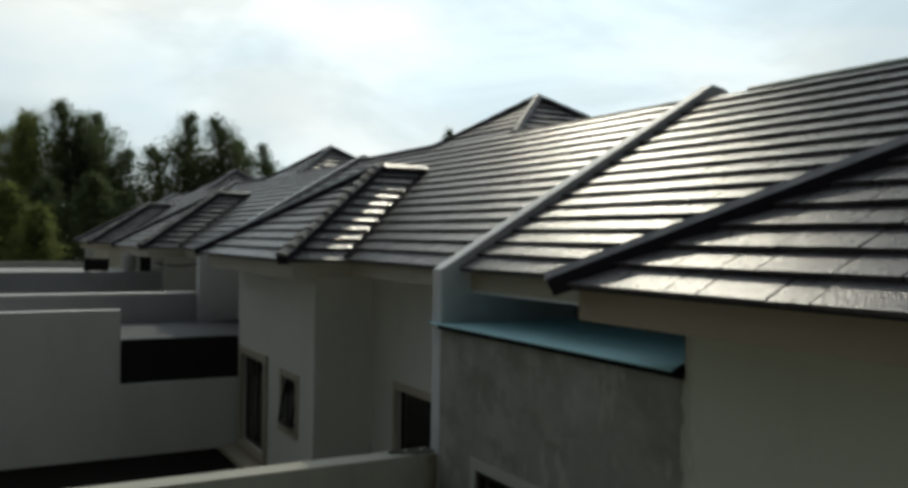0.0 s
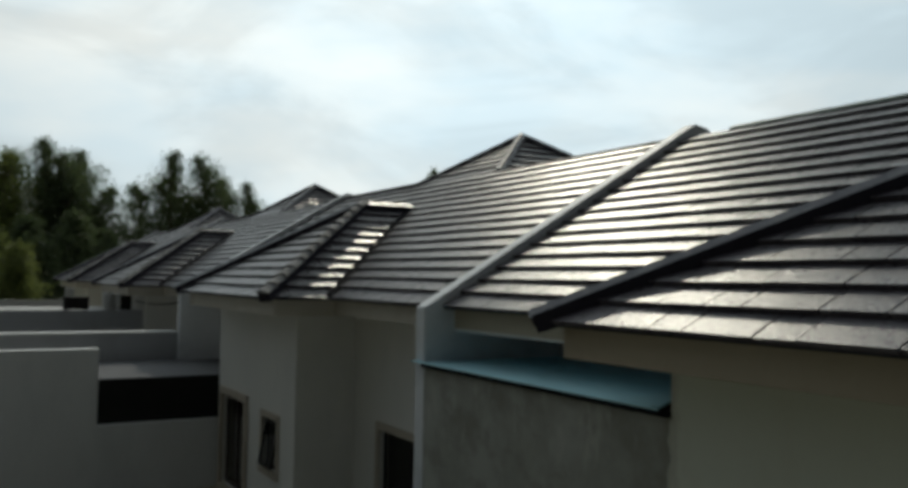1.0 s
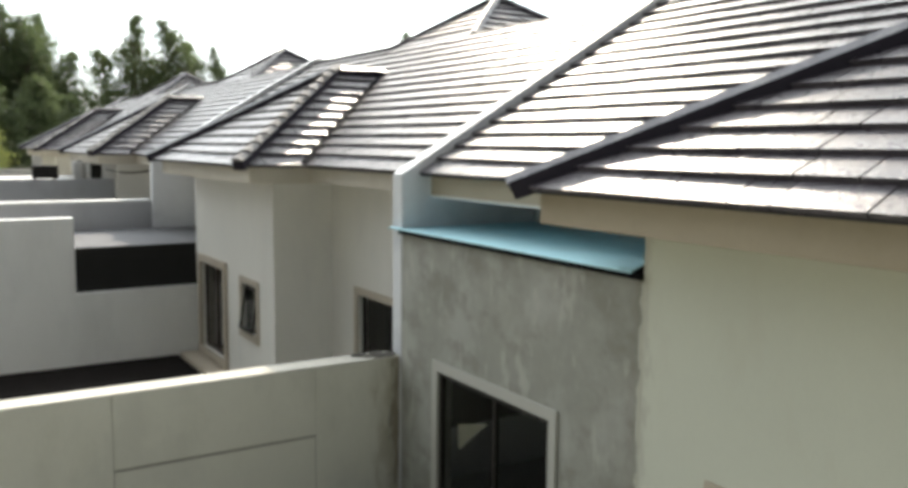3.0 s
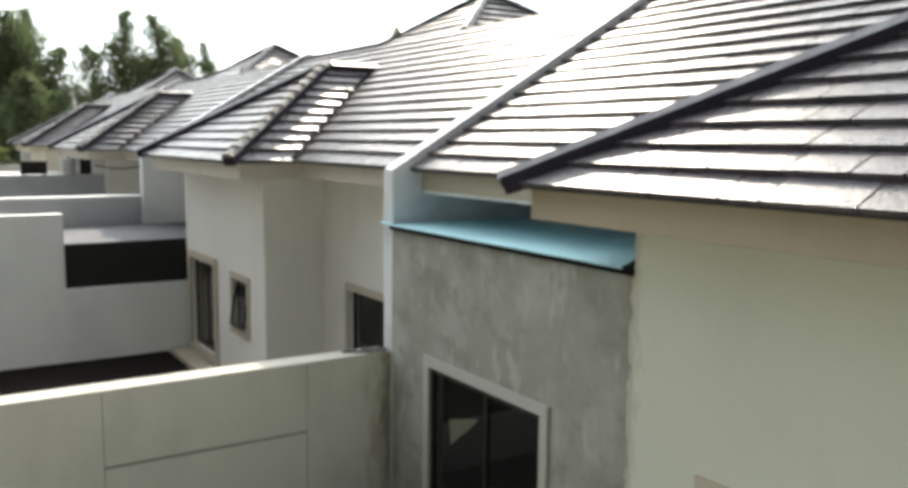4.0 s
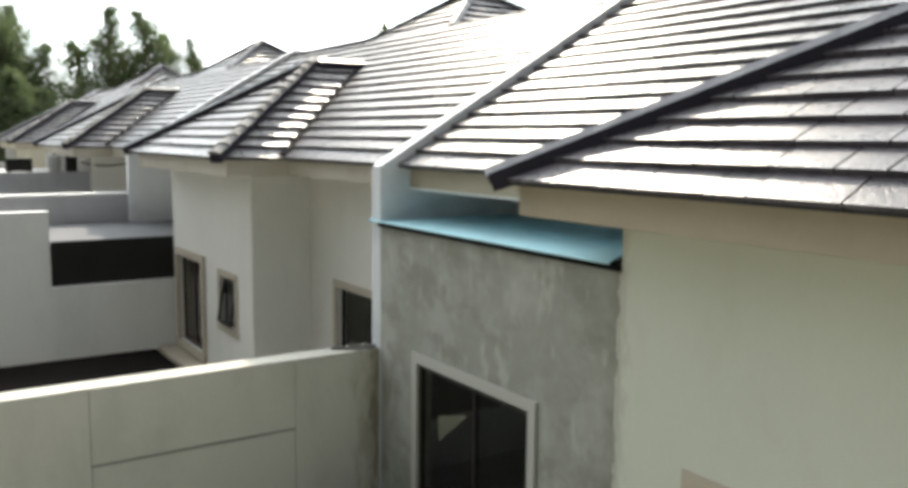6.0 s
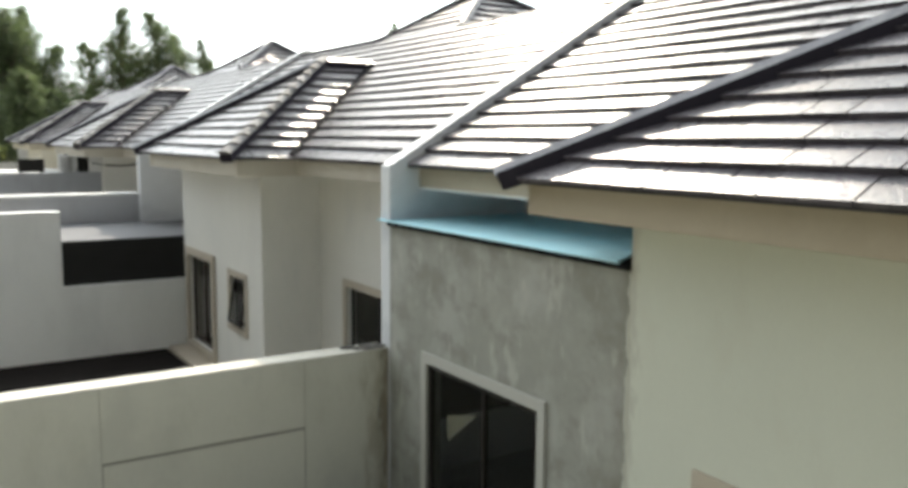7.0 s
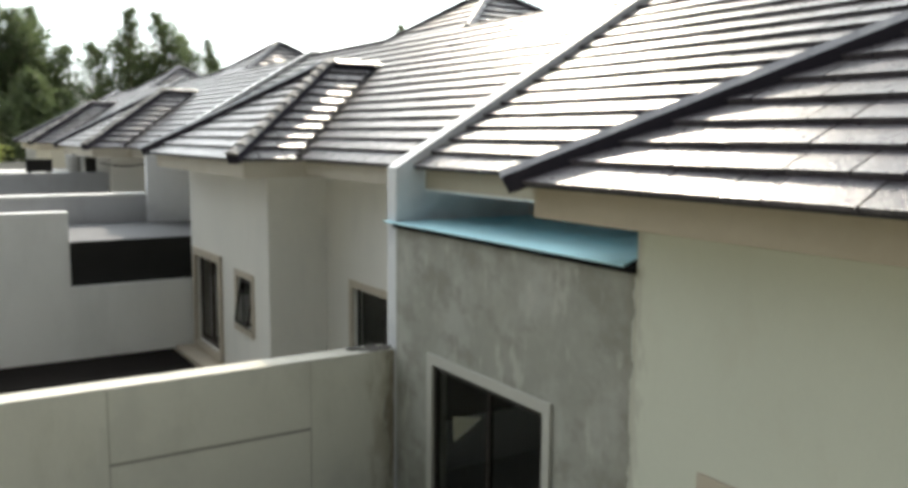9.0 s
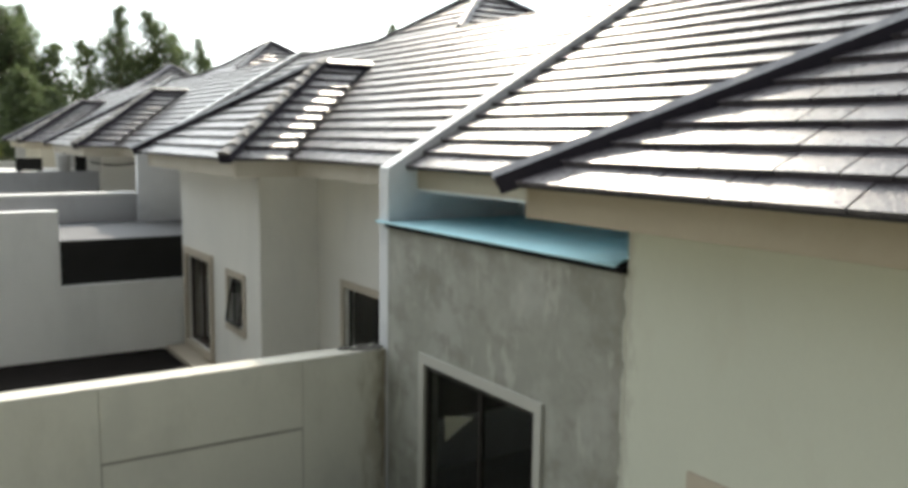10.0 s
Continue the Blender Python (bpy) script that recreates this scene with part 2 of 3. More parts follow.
SAND = material("sandy_ground", (0.205, 0.195, 0.15), 0.95, 0.25, 0.15, 6, 0.5, bump_dist=0.03, stain=(0.16, 0.17, 0.09), stain_amount=0.6, stain_scale=0.05)
# concrete of the service slab, its colour lowered to carry the shade on it
DULL = material("shade_darkened_concrete", (0.165, 0.167, 0.175), 0.95, 0.18, 1.2, 18, 0.2, stain=(0.12, 0.123, 0.128), stain_amount=0.5, spec=0.1)
# unit casings, and the black that paints the shade under the slab
DARK = material("dark_casing_and_gap_shade", (0.020, 0.020, 0.019), 0.75, 0.15, 2, 20, 0.0, spec=0.2)
BARK = material("bark", (0.12, 0.095, 0.07), 0.9, 0.25, 3, 12, 0.5)


def leaf_paint(name, colour, through):
    """Leaves that let part of the light pass."""
    m = material(name, colour, 0.55, 0.3, 0.35, 3, 0.0, pieces=0.7)
    n, l = m.node_tree.nodes, m.node_tree.links
    glow, both = n.new("ShaderNodeBsdfTranslucent"), n.new("ShaderNodeMixShader")
    glow.inputs["Color"].default_value = (*through, 1)
    both.inputs["Fac"].default_value = 0.52
    l.new(n["Principled BSDF"].outputs["BSDF"], both.inputs[1])
    l.new(glow.outputs["BSDF"], both.inputs[2])
    l.new(both.outputs["Shader"], n["Material Output"].inputs["Surface"])
    return m


LEAF = leaf_paint("leaves", (0.088, 0.112, 0.060), (0.14, 0.185, 0.08))
FRESH = leaf_paint("fresh_leaves", (0.13, 0.15, 0.052), (0.23, 0.27, 0.075))
# near-black room surfaces: the gloom behind the windows is put into the colour
ROOM = material("dark_room_shade", (0.032, 0.030, 0.026), 0.9, 0.05)

GLASS = bpy.data.materials.new("window_glass")
GLASS.use_nodes = True
gb = GLASS.node_tree.nodes["Principled BSDF"]
gb.inputs["Base Color"].default_value = (0.72, 0.74, 0.73, 1)
gb.inputs["Roughness"].default_value, gb.inputs["IOR"].default_value = 0.02, 1.2
gb.inputs["Transmission Weight"].default_value = 1.0


# ---- mesh helpers ----
def thing(name, label, category, group="", kind="", at=(0, 0, 0)):
    ob = new(name)
    ob.location = at
    ob.empty_display_size = 0.2
    return tagged(ob, label, category, group, kind)


def part(name, bm, mat, parent=None, label="", smooth=False):
    me = bpy.data.meshes.new(name)
    bmesh.ops.recalc_face_normals(bm, faces=bm.faces)
    bm.to_mesh(me)
    bm.free()
    me.materials.append(mat)
    if smooth:
        for p in me.polygons:
            p.use_smooth = True
    ob = new(name, me)
    ob.parent = parent
    if parent:
        top = parent
        shift = Vector((0, 0, 0))
        while top:
            shift += top.location
            top = top.parent
        ob.location = -shift
    return tagged(ob, label)


def box(bm, x0, x1, y0, y1, z0, z1):
    v = [bm.verts.new((x, y, z)) for z in (z0, z1) for x, y in ((x0, y0), (x1, y0), (x1, y1), (x0, y1))]
    for f in ((3, 2, 1, 0), (4, 5, 6, 7), (0, 1, 5, 4), (1, 2, 6, 5), (2, 3, 7, 6), (3, 0, 4, 7)):
        bm.faces.new([v[i] for i in f])
    return bm


def boxes(*rows, bevel=0.0):
    bm = bmesh.new()
    for r in rows:
        box(bm, *r)
    if bevel:
        bmesh.ops.bevel(bm, geom=list(bm.edges), offset=bevel, segments=2, affect="EDGES")
    return bm


def prism(bm, low, high):
    """A solid between two rings of equal length."""
    a, b = [bm.verts.new(p) for p in low], [bm.verts.new(p) for p in high]
    n = len(a)
    bm.faces.new(a[::-1])
    bm.faces.new(b)
    for i in range(n):
        bm.faces.new((a[i], a[(i + 1) % n], b[(i + 1) % n], b[i]))
    return bm


def pierced(x0, x1, y0, y1, z0, z1, holes):
    """A wall along y as one shell, with holes (ya, yb, za, zb) that go through it."""
    ys = sorted({y0, y1, *[h[0] for h in holes], *[h[1] for h in holes]})
    zs = sorted({z0, z1, *[h[2] for h in holes], *[h[3] for h in holes]})
    bm = bmesh.new()
    for ya, yb in zip(ys, ys[1:]):
        for za, zb in zip(zs, zs[1:]):
            my, mz = (ya + yb) / 2, (za + zb) / 2
            if not any(h[0] < my < h[1] and h[2] < mz < h[3] for h in holes):
                box(bm, x0, x1, ya, yb, za, zb)
    bmesh.ops.remove_doubles(bm, verts=bm.verts, dist=1e-5)
    seen = {}
    for f in bm.faces:
        c = f.calc_center_median()
        seen.setdefault((round(c.x, 4), round(c.y, 4), round(c.z, 4)), []).append(f)
    bmesh.ops.delete(bm, geom=[f for fs in seen.values() if len(fs) > 1 for f in fs], context="FACES")
    return bm


# ---- the terrace's measures ----
L = 14.94            # from one house to the next
TP = 0.603           # rise of the roof over its run
FX, RX = 5.66, 6.85  # bay fronts and recessed fronts
BE, ME, ZE = 4.754, 5.944, 4.826   # eaves of bay and main roof
GX = 10.68           # ridge
ZR = ZE + (GX - ME) * TP
RUN = 0.296          # one course, in plan
THICK = 0.060


def clip(poly, edge):
    """Keeps the part of a polygon on the side a*u + b*v <= c."""
    a, b, c = edge
    done = []
    for (u0, v0), (u1, v1) in zip(poly, poly[1:] + poly[:1]):
        d0, d1 = a * u0 + b * v0 - c, a * u1 + b * v1 - c
        if d0 <= 0:
            done.append((u0, v0))
        if (d0 < 0) != (d1 < 0) and d0 != d1:
            k = d0 / (d0 - d1)
            done.append((u0 + k * (u1 - u0), v0 + k * (v1 - v0)))
    return done


def edges_of(poly):
    """The half-planes of a convex polygon, given anticlockwise."""
    rows = []
    for (u0, v0), (u1, v1) in zip(poly, poly[1:] + poly[:1]):
        a, b = v1 - v0, -(u1 - u0)
        rows.append((a, b, a * u0 + b * v0))
    return rows


class Slope:
    """A roof plane: origin on the eave, u along the eave, v the run in plan towards the ridge."""

    def __init__(self, origin, u, v, region, skip=None):
        self.o, self.u, self.v, self.region, self.skip = Vector(origin), Vector(u), Vector(v), region, skip
        self.n = self.u.cross(self.v + Vector((0, 0, TP))).normalized()
        if self.n.z < 0:
            self.n = -self.n

    def at(self, u, v, up=0.0):
        return self.o + self.u * u + self.v * v + Vector((0, 0, TP * v)) + self.n * up

    def deck(self, bm):
        prism(bm, [self.at(u, v, -0.03) for u, v in self.region], [self.at(u, v, -0.012) for u, v in self.region])


shared_tiles = {}


def tile_mesh(points, thick):
    """A tile from its outline in (u, v), thick at its lower edge, with v = 0 there."""
    low = [(u, v, -0.008) for u, v in points]
    high = [(u, v, max(0.008, thick * (1 - 0.82 * v / RUN))) for u, v in points]
    n = len(points)
    faces = [tuple(range(n, 2 * n))] + [(i, (i + 1) % n, n + (i + 1) % n, n + i) for i in range(n)]
    return low + high, faces


def lay_tiles(slopes, roof, near, seed, budget):
    """Tiles in courses over the slopes. Those in the stretch near = (ya, yb) are pieces of their own, the rest one mesh."""
    rng = random.Random(seed)
    verts, faces, spent = [], [], 0
    for s in slopes:
        us, vs = [p[0] for p in s.region], [p[1] for p in s.region]
        sides = edges_of(s.region)
        turn = Matrix((s.u, (s.v + Vector((0, 0, TP))), s.n)).transposed().to_4x4()
        for row in range(int(math.ceil(max(vs) / RUN - 0.15))):
            v0, u, thick = row * RUN, min(us) - rng.random() * 0.5, THICK if row else THICK * 0.6
            while u < max(us):
                wide = rng.choice((0.36, 0.50, 0.66, 0.70))
                full = [(u + 0.009, v0), (u + wide - 0.009, v0), (u + wide - 0.009, v0 + RUN), (u + 0.009, v0 + RUN)]
                poly = full
                for e in sides:
                    poly = clip(poly, e) if poly else poly
                u0, u = u, u + wide
                if len(poly) < 3:
                    continue
                size = abs(sum(a[0] * b[1] - b[0] * a[1] for a, b in zip(poly, poly[1:] + poly[:1]))) / 2
                if size < 0.004 or (s.skip and s.skip(u0 + wide / 2, v0 + RUN)):
                    continue
                lift = rng.uniform(-0.002, 0.004)
                origin = s.at(u0, v0, lift)
                if spent < budget and near[0] < origin.y < near[1]:
                    whole = len(poly) == 4 and abs(size - (wide - 0.018) * RUN) < 1e-4
                    key = (wide, thick) if whole else None
                    if key not in shared_tiles or not whole:
                        local = [(a - u0, b - v0) for a, b in poly]
                        pv, pf = tile_mesh(local, thick)
                        me = bpy.data.meshes.new("tile")
                        me.from_pydata(pv, [], pf)
                        me.materials.append(TILE)
                        if whole:
                            shared_tiles[key] = me
                    else:
                        me = shared_tiles[key]
                    ob = new("tile", me)
                    ob.parent = roof
                    ob.matrix_basis = Matrix.Translation(origin) @ turn
                    spent += 1
                else:
                    pv, pf = tile_mesh([(a - u0, b - v0) for a, b in poly], thick)
                    k = len(verts)
                    m = Matrix.Translation(origin) @ turn
                    verts += [tuple(m @ Vector(p)) for p in pv]
                    faces += [tuple(i + k for i in f) for f in pf]
    if verts:
        me = bpy.data.meshes.new("tile_field")
        me.from_pydata(verts, [], faces)
        me.materials.append(TILE)
        ob = new("tile_field", me)
        ob.parent = roof
        tagged(ob, kind="stuff")


dab_rng = random.Random(5)


def caps(a, b, roof, name, step=0.02, half=0.15, rise=0.085, drop=0.02, length=0.42, mat=CAP, dabs=0.0, flat_top=0.2, shadow_apron=0.9):
    """Cap tiles bedded one over the next from the low end a to b."""
    a, b = Vector(a), Vector(b)
    way = (b - a).normalized()
    side = way.cross(Vector((0, 0, 1))).normalized()
    up = side.cross(way).normalized()
    far = (b - a).length
    count = max(1, round(far / length))
    # bedding strip; widened past the cap it paints the hip's shadow on the tiles
    bed = half * shadow_apron
    rings = [[c + side * w + up * z for w, z in ((-bed, -0.16), (-bed, 0.01), (bed, 0.01), (bed, -0.16))] for c in (a + way * 0.05, b)]
    part("mortar_bed", prism(bmesh.new(), *rings), BED, roof)
    for i in range(count):
        s0, s1 = far * i / count - (0.03 if i else 0.0), far * (i + 1) / count
        rings = []
        for s, lift in ((s0, step), (s1, 0.0)):
            c = a + way * s + up * lift
            w = half * (1.0 + 1.5 * lift)
            rings.append([c - side * w - up * drop, c - side * w, c - side * w * flat_top + up * rise,
                          c + side * w * flat_top + up * rise, c + side * w, c + side * w - up * drop])
        part(name, prism(bmesh.new(), *rings), mat, roof)
        if dabs and dab_rng.random() < 0.6:
            bm = bmesh.new()
            bmesh.ops.create_icosphere(bm, subdivisions=2, radius=1.0)
            c = a + way * (s0 + 0.05) + up * (rise * 0.75)
            long, broad, tall = dabs * dab_rng.uniform(0.6, 2.0), half * dab_rng.uniform(0.35, 0.9), 0.04
            off = dab_rng.uniform(-0.25, 0.25) * half
            for v in bm.verts:
                k = 1 + 0.45 * noise.noise(v.co * 2.3 + c)
                v.co = c + way * (v.co.x * long * k) + side * (v.co.y * broad * k + off) + up * (v.co.z * tall * k)
            part("mortar_dab", bm, DAB, roof)


def window(house, name, x, y0, y1, z0, z1, trim, band=0.13, mullion=(), transom=(), proud=0.035, bar=0.05, mat=None, open_sash=False, deep=0.08):
    """A glazed opening in a front along y: plaster surround, dark frame, panes, behind the wall's face x."""
    w = thing(name, "", "")
    w.parent = house
    w.location = (0, 0, 0)
    xf = x - proud
    for nm, r in (("surround", (xf, x - 0.002, y0 - band, y1 + band, z1, z1 + band)), ("surround", (xf, x - 0.002, y0 - band, y0, z0, z1)),
                  ("surround", (xf, x - 0.002, y1, y1 + band, z0, z1)), ("sill", (xf - 0.02, x - 0.002, y0 - band, y1 + band, z0 - band, z0))):
        part(nm, boxes(r, bevel=0.006), trim, w)
    x0, x1, t = x + deep, x + deep + 0.05, bar
    rows = [(x0, x1, y0, y1, z0, z0 + t), (x0, x1, y0, y1, z1 - t, z1), (x0, x1, y0, y0 + t, z0 + t, z1 - t), (x0, x1, y1 - t, y1, z0 + t, z1 - t)]
    rows += [(x0, x1, m - t / 2, m + t / 2, z0 + t, z1 - t) for m in mullion]
    ys = [y0 + t, *[m for m in mullion], y1 - t]
    for z in transom:
        rows += [(x0 + 0.003, x1 - 0.003, a + 0.026, b - 0.026, z - t / 2, z + t / 2) for a, b in zip(ys, ys[1:])]
    part("frame", boxes(*rows), mat or FRAME, w)
    zs = [z0 + t, *transom, z1 - t]
    for a, b in zip(ys, ys[1:]):
        for c, d in zip(zs, zs[1:]):
            pane = part("pane", boxes((x0 + 0.02, x0 + 0.026, a, b, c, d)), GLASS, w)
            pane.visible_shadow = False
    if open_sash:
        bm = boxes((0, 0.04, 0, y1 - y0 - 0.12, -0.05, 0), (0, 0.04, 0, 0.05, -(z1 - z0 - 0.12), -0.05),
                   (0, 0.04, y1 - y0 - 0.17, y1 - y0 - 0.12, -(z1 - z0 - 0.12), -0.05), (0, 0.04, 0.05, y1 - y0 - 0.17, -(z1 - z0 - 0.12), -(z1 - z0 - 0.17)))
        bmesh.ops.transform(bm, matrix=pose(x + 0.04, y0 + 0.06, z1 - 0.06, 0, 10, 0), verts=bm.verts)
        part("sash", bm, FRAME, w, "window sash tilted open")
        bm = boxes((0.015, 0.021, 0.05, y1 - y0 - 0.17, -(z1 - z0 - 0.17), -0.05))
        bmesh.ops.transform(bm, matrix=pose(x + 0.04, y0 + 0.06, z1 - 0.06, 0, 10, 0), verts=bm.verts)
        part("pane", bm, GLASS, w).visible_shadow = False
    return w


# ---- ground ----
bm = bmesh.new()
bmesh.ops.create_grid(bm, x_segments=2, y_segments=2, size=3000)
ground = part("ground", bm, SAND)
tagged(ground, "pale sandy ground round the houses", "ground", kind="structure")


def house(k, label, tile_stretch, budget):
    """One house of the terrace; k counts from the second one."""
    o = k * L
    h = thing("house", label, "house", "terrace of houses")
    first = k == -1
    bay0, bay1 = 15.59 + o, 20.69 + o if first else 20.98 + o
    e0, e1 = 14.69 + o, 21.59 + o if first else 21.45 + o     # bay eave ends
    p0, p1 = 10.75 + o, 10.47 + L + o                         # between the party walls
    mid = 18.01 + o
    hgt = mid - e0
    # fronts with their openings
    door = (18.72 + o, 20.55 + o, 0.36, 2.43)
    small = (16.58 + o, 17.50 + o, 1.31, 2.335)
    rec = (12.3 + o, 14.36 + o, 0.9, 2.45)
    wall = pierced(FX, FX + 0.2, bay0, bay1, 0, 4.5, [(3.2, 4.78, 0.4, 2.24)] if first else [door, small])
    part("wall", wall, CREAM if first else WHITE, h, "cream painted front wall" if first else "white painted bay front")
    part("wall", boxes((FX + 0.2, RX + 0.2, bay0, bay0 + 0.2, 0, 4.5)), WHITE, h)
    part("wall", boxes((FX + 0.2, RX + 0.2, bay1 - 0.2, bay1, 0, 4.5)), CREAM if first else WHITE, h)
    part("wall", pierced(RX, RX + 0.2, p0, bay0, 0, 4.5, [rec]), WHITE, h)
    if not first:
        part("wall", boxes((RX, RX + 0.2, bay1, p1, 0, 4.5)), WHITE, h)
    part("wall", boxes((14.6, 14.8, p0, p1, 0, 5.2)), WHITE, h)
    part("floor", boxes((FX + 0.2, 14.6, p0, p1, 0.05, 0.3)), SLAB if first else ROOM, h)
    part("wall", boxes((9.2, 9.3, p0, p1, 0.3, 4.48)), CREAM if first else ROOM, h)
    # boxed eaves
    part("eaves_box", boxes((4.98, RX + 0.2, e0 + 0.22, e1 - 0.19, 4.50, 4.80), bevel=0.006), EAVES if first else EAVES_PALE, h)
    part("eaves_box", boxes((6.13, RX + 0.2, p0, e0 + 0.215, 4.53, 4.80)), EAVES if first else EAVES_PALE, h)
    part("eaves_box", boxes((6.13, RX + 0.2, e1 - 0.185, p1, 4.53, 4.80)), EAVES if first else EAVES_PALE, h)
    # roof
    roof = thing("roof", "", "")
    roof.parent = h
    main = Slope((ME, p0, ZE), (0, 1, 0), (1, 0, 0), [(0, 0), (p1 - p0, 0), (p1 - p0, GX - ME), (0, GX - ME)],
                 skip=lambda u, v: e0 - p0 + v + 0.25 < u < e1 - p0 - v - 0.25)
    front = Slope((BE, e0, ZE), (0, 1, 0), (1, 0, 0), [(0, 0), (e1 - e0, 0), (hgt, hgt)])
    near_side = Slope((BE, e0, ZE), (1, 0, 0), (0, 1, 0), [(0, 0), (ME - BE, 0), (ME - BE + hgt, hgt), (hgt, hgt)])
    far_side = Slope((BE, e1, ZE), (1, 0, 0), (0, -1, 0), [(0, 0), (ME - BE, 0), (ME - BE + hgt, hgt), (hgt, hgt)])
    ax, ay, kk = GX + 2.0, 18.41 + o, 2.0
    top = Slope((GX, ay - kk, ZR), (0, 1, 0), (1, 0, 0), [(0, 0), (2 * kk, 0), (kk, kk)])
    top_near = Slope((GX, ay - kk, ZR), (1, 0, 0), (0, 1, 0), [(0, 0), (2 * kk, 0), (kk, kk)])
    top_far = Slope((GX, ay + kk, ZR), (1, 0, 0), (0, -1, 0), [(0, 0), (2 * kk, 0), (kk, kk)])
    bm = bmesh.new()
    for s in (main, front, near_side, far_side, top, top_near, top_far):
        s.deck(bm)
    back_run = 4.6
    rear = Slope((GX + back_run, p0, ZR - back_run * TP), (0, 1, 0), (-1, 0, 0), [(0, 0), (p1 - p0, 0), (p1 - p0, back_run), (0, back_run)])
    rear.deck(bm)
    part("underlay", bm, DECK, roof)
    slopes = [front, main, near_side, top, top_near]
    lay_tiles(slopes, roof, tile_stretch, 7 + k, budget)
    step = 0.006 if first else 0.028
    lift = Vector((0, 0, 0.10))
    apex = front.at(hgt, hgt)
    if first:
        caps(front.at(0, 0) + lift, apex + lift, roof, "hip_cap", step, 0.15)
    else:
        caps(front.at(-0.11, -0.11) + lift * 1.3, apex + lift * 1.3, roof, "hip_cap", 0.035, 0.12, 0.05, 0.006, mat=ROUGH_CAP, flat_top=0.4)
    if first:
        caps(front.at(e1 - e0, 0) + lift * 0.4, apex + lift * 0.4 + Vector((0, -0.12, 0)), roof, "hip_cap", 0.006, 0.13, 0.08, 0.02, shadow_apron=1.75)
    else:
        caps(front.at(e1 - e0, 0) + lift + Vector((-0.06, 0.06, -0.036)), apex + lift, roof, "hip_cap", 0.006)
    flat = Vector((0, 0, 0.05))
    caps(apex + flat, Vector((ME + hgt, mid, apex.z)) + flat, roof, "ridge_cap", 0.01, 0.19, 0.085, 0.03, mat=TILE)
    low = Vector((0, 0, 0.03))
    caps(top.at(0, 0), top.at(kk, kk) + lift, roof, "hip_cap", 0.012, 0.12, 0.075, 0.03, dabs=0.16 if k == 1 else 0.0)
    caps(top.at(2 * kk, 0) + low, top.at(kk, kk) + lift, roof, "hip_cap", 0.012, 0.12, 0.06, 0.03, mat=RIDGE)
    caps(top_near.at(2 * kk, 0) + low, top_near.at(kk, kk) + lift, roof, "hip_cap", 0.012, 0.12, 0.06, 0.03)
    caps((GX, p0, ZR - 0.01), (GX, ay - kk, ZR - 0.01), roof, "ridge_cap", 0.006, 0.12, 0.045, 0.05, 0.6, RIDGE)
    if first:
        caps((GX, ay + kk, ZR + 0.01), (GX, p1 - 0.9, ZR + 0.01), roof, "ridge_cap", 0.006, 0.09, 0.045, 0.03, 0.6, TEAL)
    else:
        caps((GX, ay + kk, ZR + 0.04), (GX, p1, ZR + 0.04), roof, "ridge_cap", 0.006, 0.11, 0.06, 0.06, 0.6, RIDGE)
    # valley gutter
    bm = bmesh.new()
    a, b = near_side.at(ME - BE, 0), near_side.at(ME - BE + hgt, hgt)
    w = Vector((0.055, -0.055, 0))
    prism(bm, [a - w, a + w, b + w, b - w], [p + Vector((0, 0, 0.085)) for p in (a - w, a + w, b + w, b - w)])
    part("valley_gutter", bm, GUTTER, roof)
    tip = a + Vector((-0.10, -0.10, 0.0))
    bm = prism(bmesh.new(), [tip - w * 1.3, tip + w * 1.3, a + w * 1.3, a - w * 1.3],
               [p + Vector((0, 0, 0.02)) for p in (tip - w * 1.3, tip + w * 1.3, a + w * 1.3, a - w * 1.3)])
    part("valley_spout", bm, CAP, roof, "bent metal end of the valley lining")
    # openings
    if first:
        window(h, "window", FX, 3.2, 4.78, 0.4, 2.24, TRIM, mullion=(4.0,))
    else:
        window(h, "window", FX, *small, TRIM, open_sash=True)
        window(h, "door", FX, *door, TRIM, band=0.17, mullion=(19.64 + o,), proud=0.06, bar=0.10, mat=DOORWOOD)
        part("step", boxes((FX - 0.45, FX, 18.4 + o, 20.98 + o, 0, 0.14), bevel=0.01), TRIM, h)
        window(h, "window", RX, *rec, TRIM, band=0.14, mullion=(13.3 + o,))
    return h


def party_wall(k):
    """The wall between two houses, that rises through the roof as a sloping parapet."""
    y1 = 10.75 + k * L
    y0 = y1 - 0.28
    over = 0.17
    ring = [(FX, 0), (FX, ZE + (FX - ME) * TP + over), (GX + 0.1, ZR + 0.1 * TP + over), (GX + 0.4, ZR + 0.1 * TP + over - 0.05), (14.8, ZR - 4.1 * TP + 0.1), (14.8, 0)]
    bm = prism(bmesh.new(), [(x, y0, z) for x, z in ring], [(x, y1, z) for x, z in ring])
    bmesh.ops.bevel(bm, geom=[e for e in bm.edges if max(v.co.z for v in e.verts) > 4], offset=0.012, segments=2, affect="EDGES")
    w = part("party_wall", bm, PARAPET)
    tagged(w, "pale plastered party wall rising through the roof as a parapet", "wall", "party walls", "structure")


for k in range(-1, 4):
    party_wall(k)
house(-1, "cream house with dark glossy tile roof and projecting bay", (1.6, 10.6), 300)
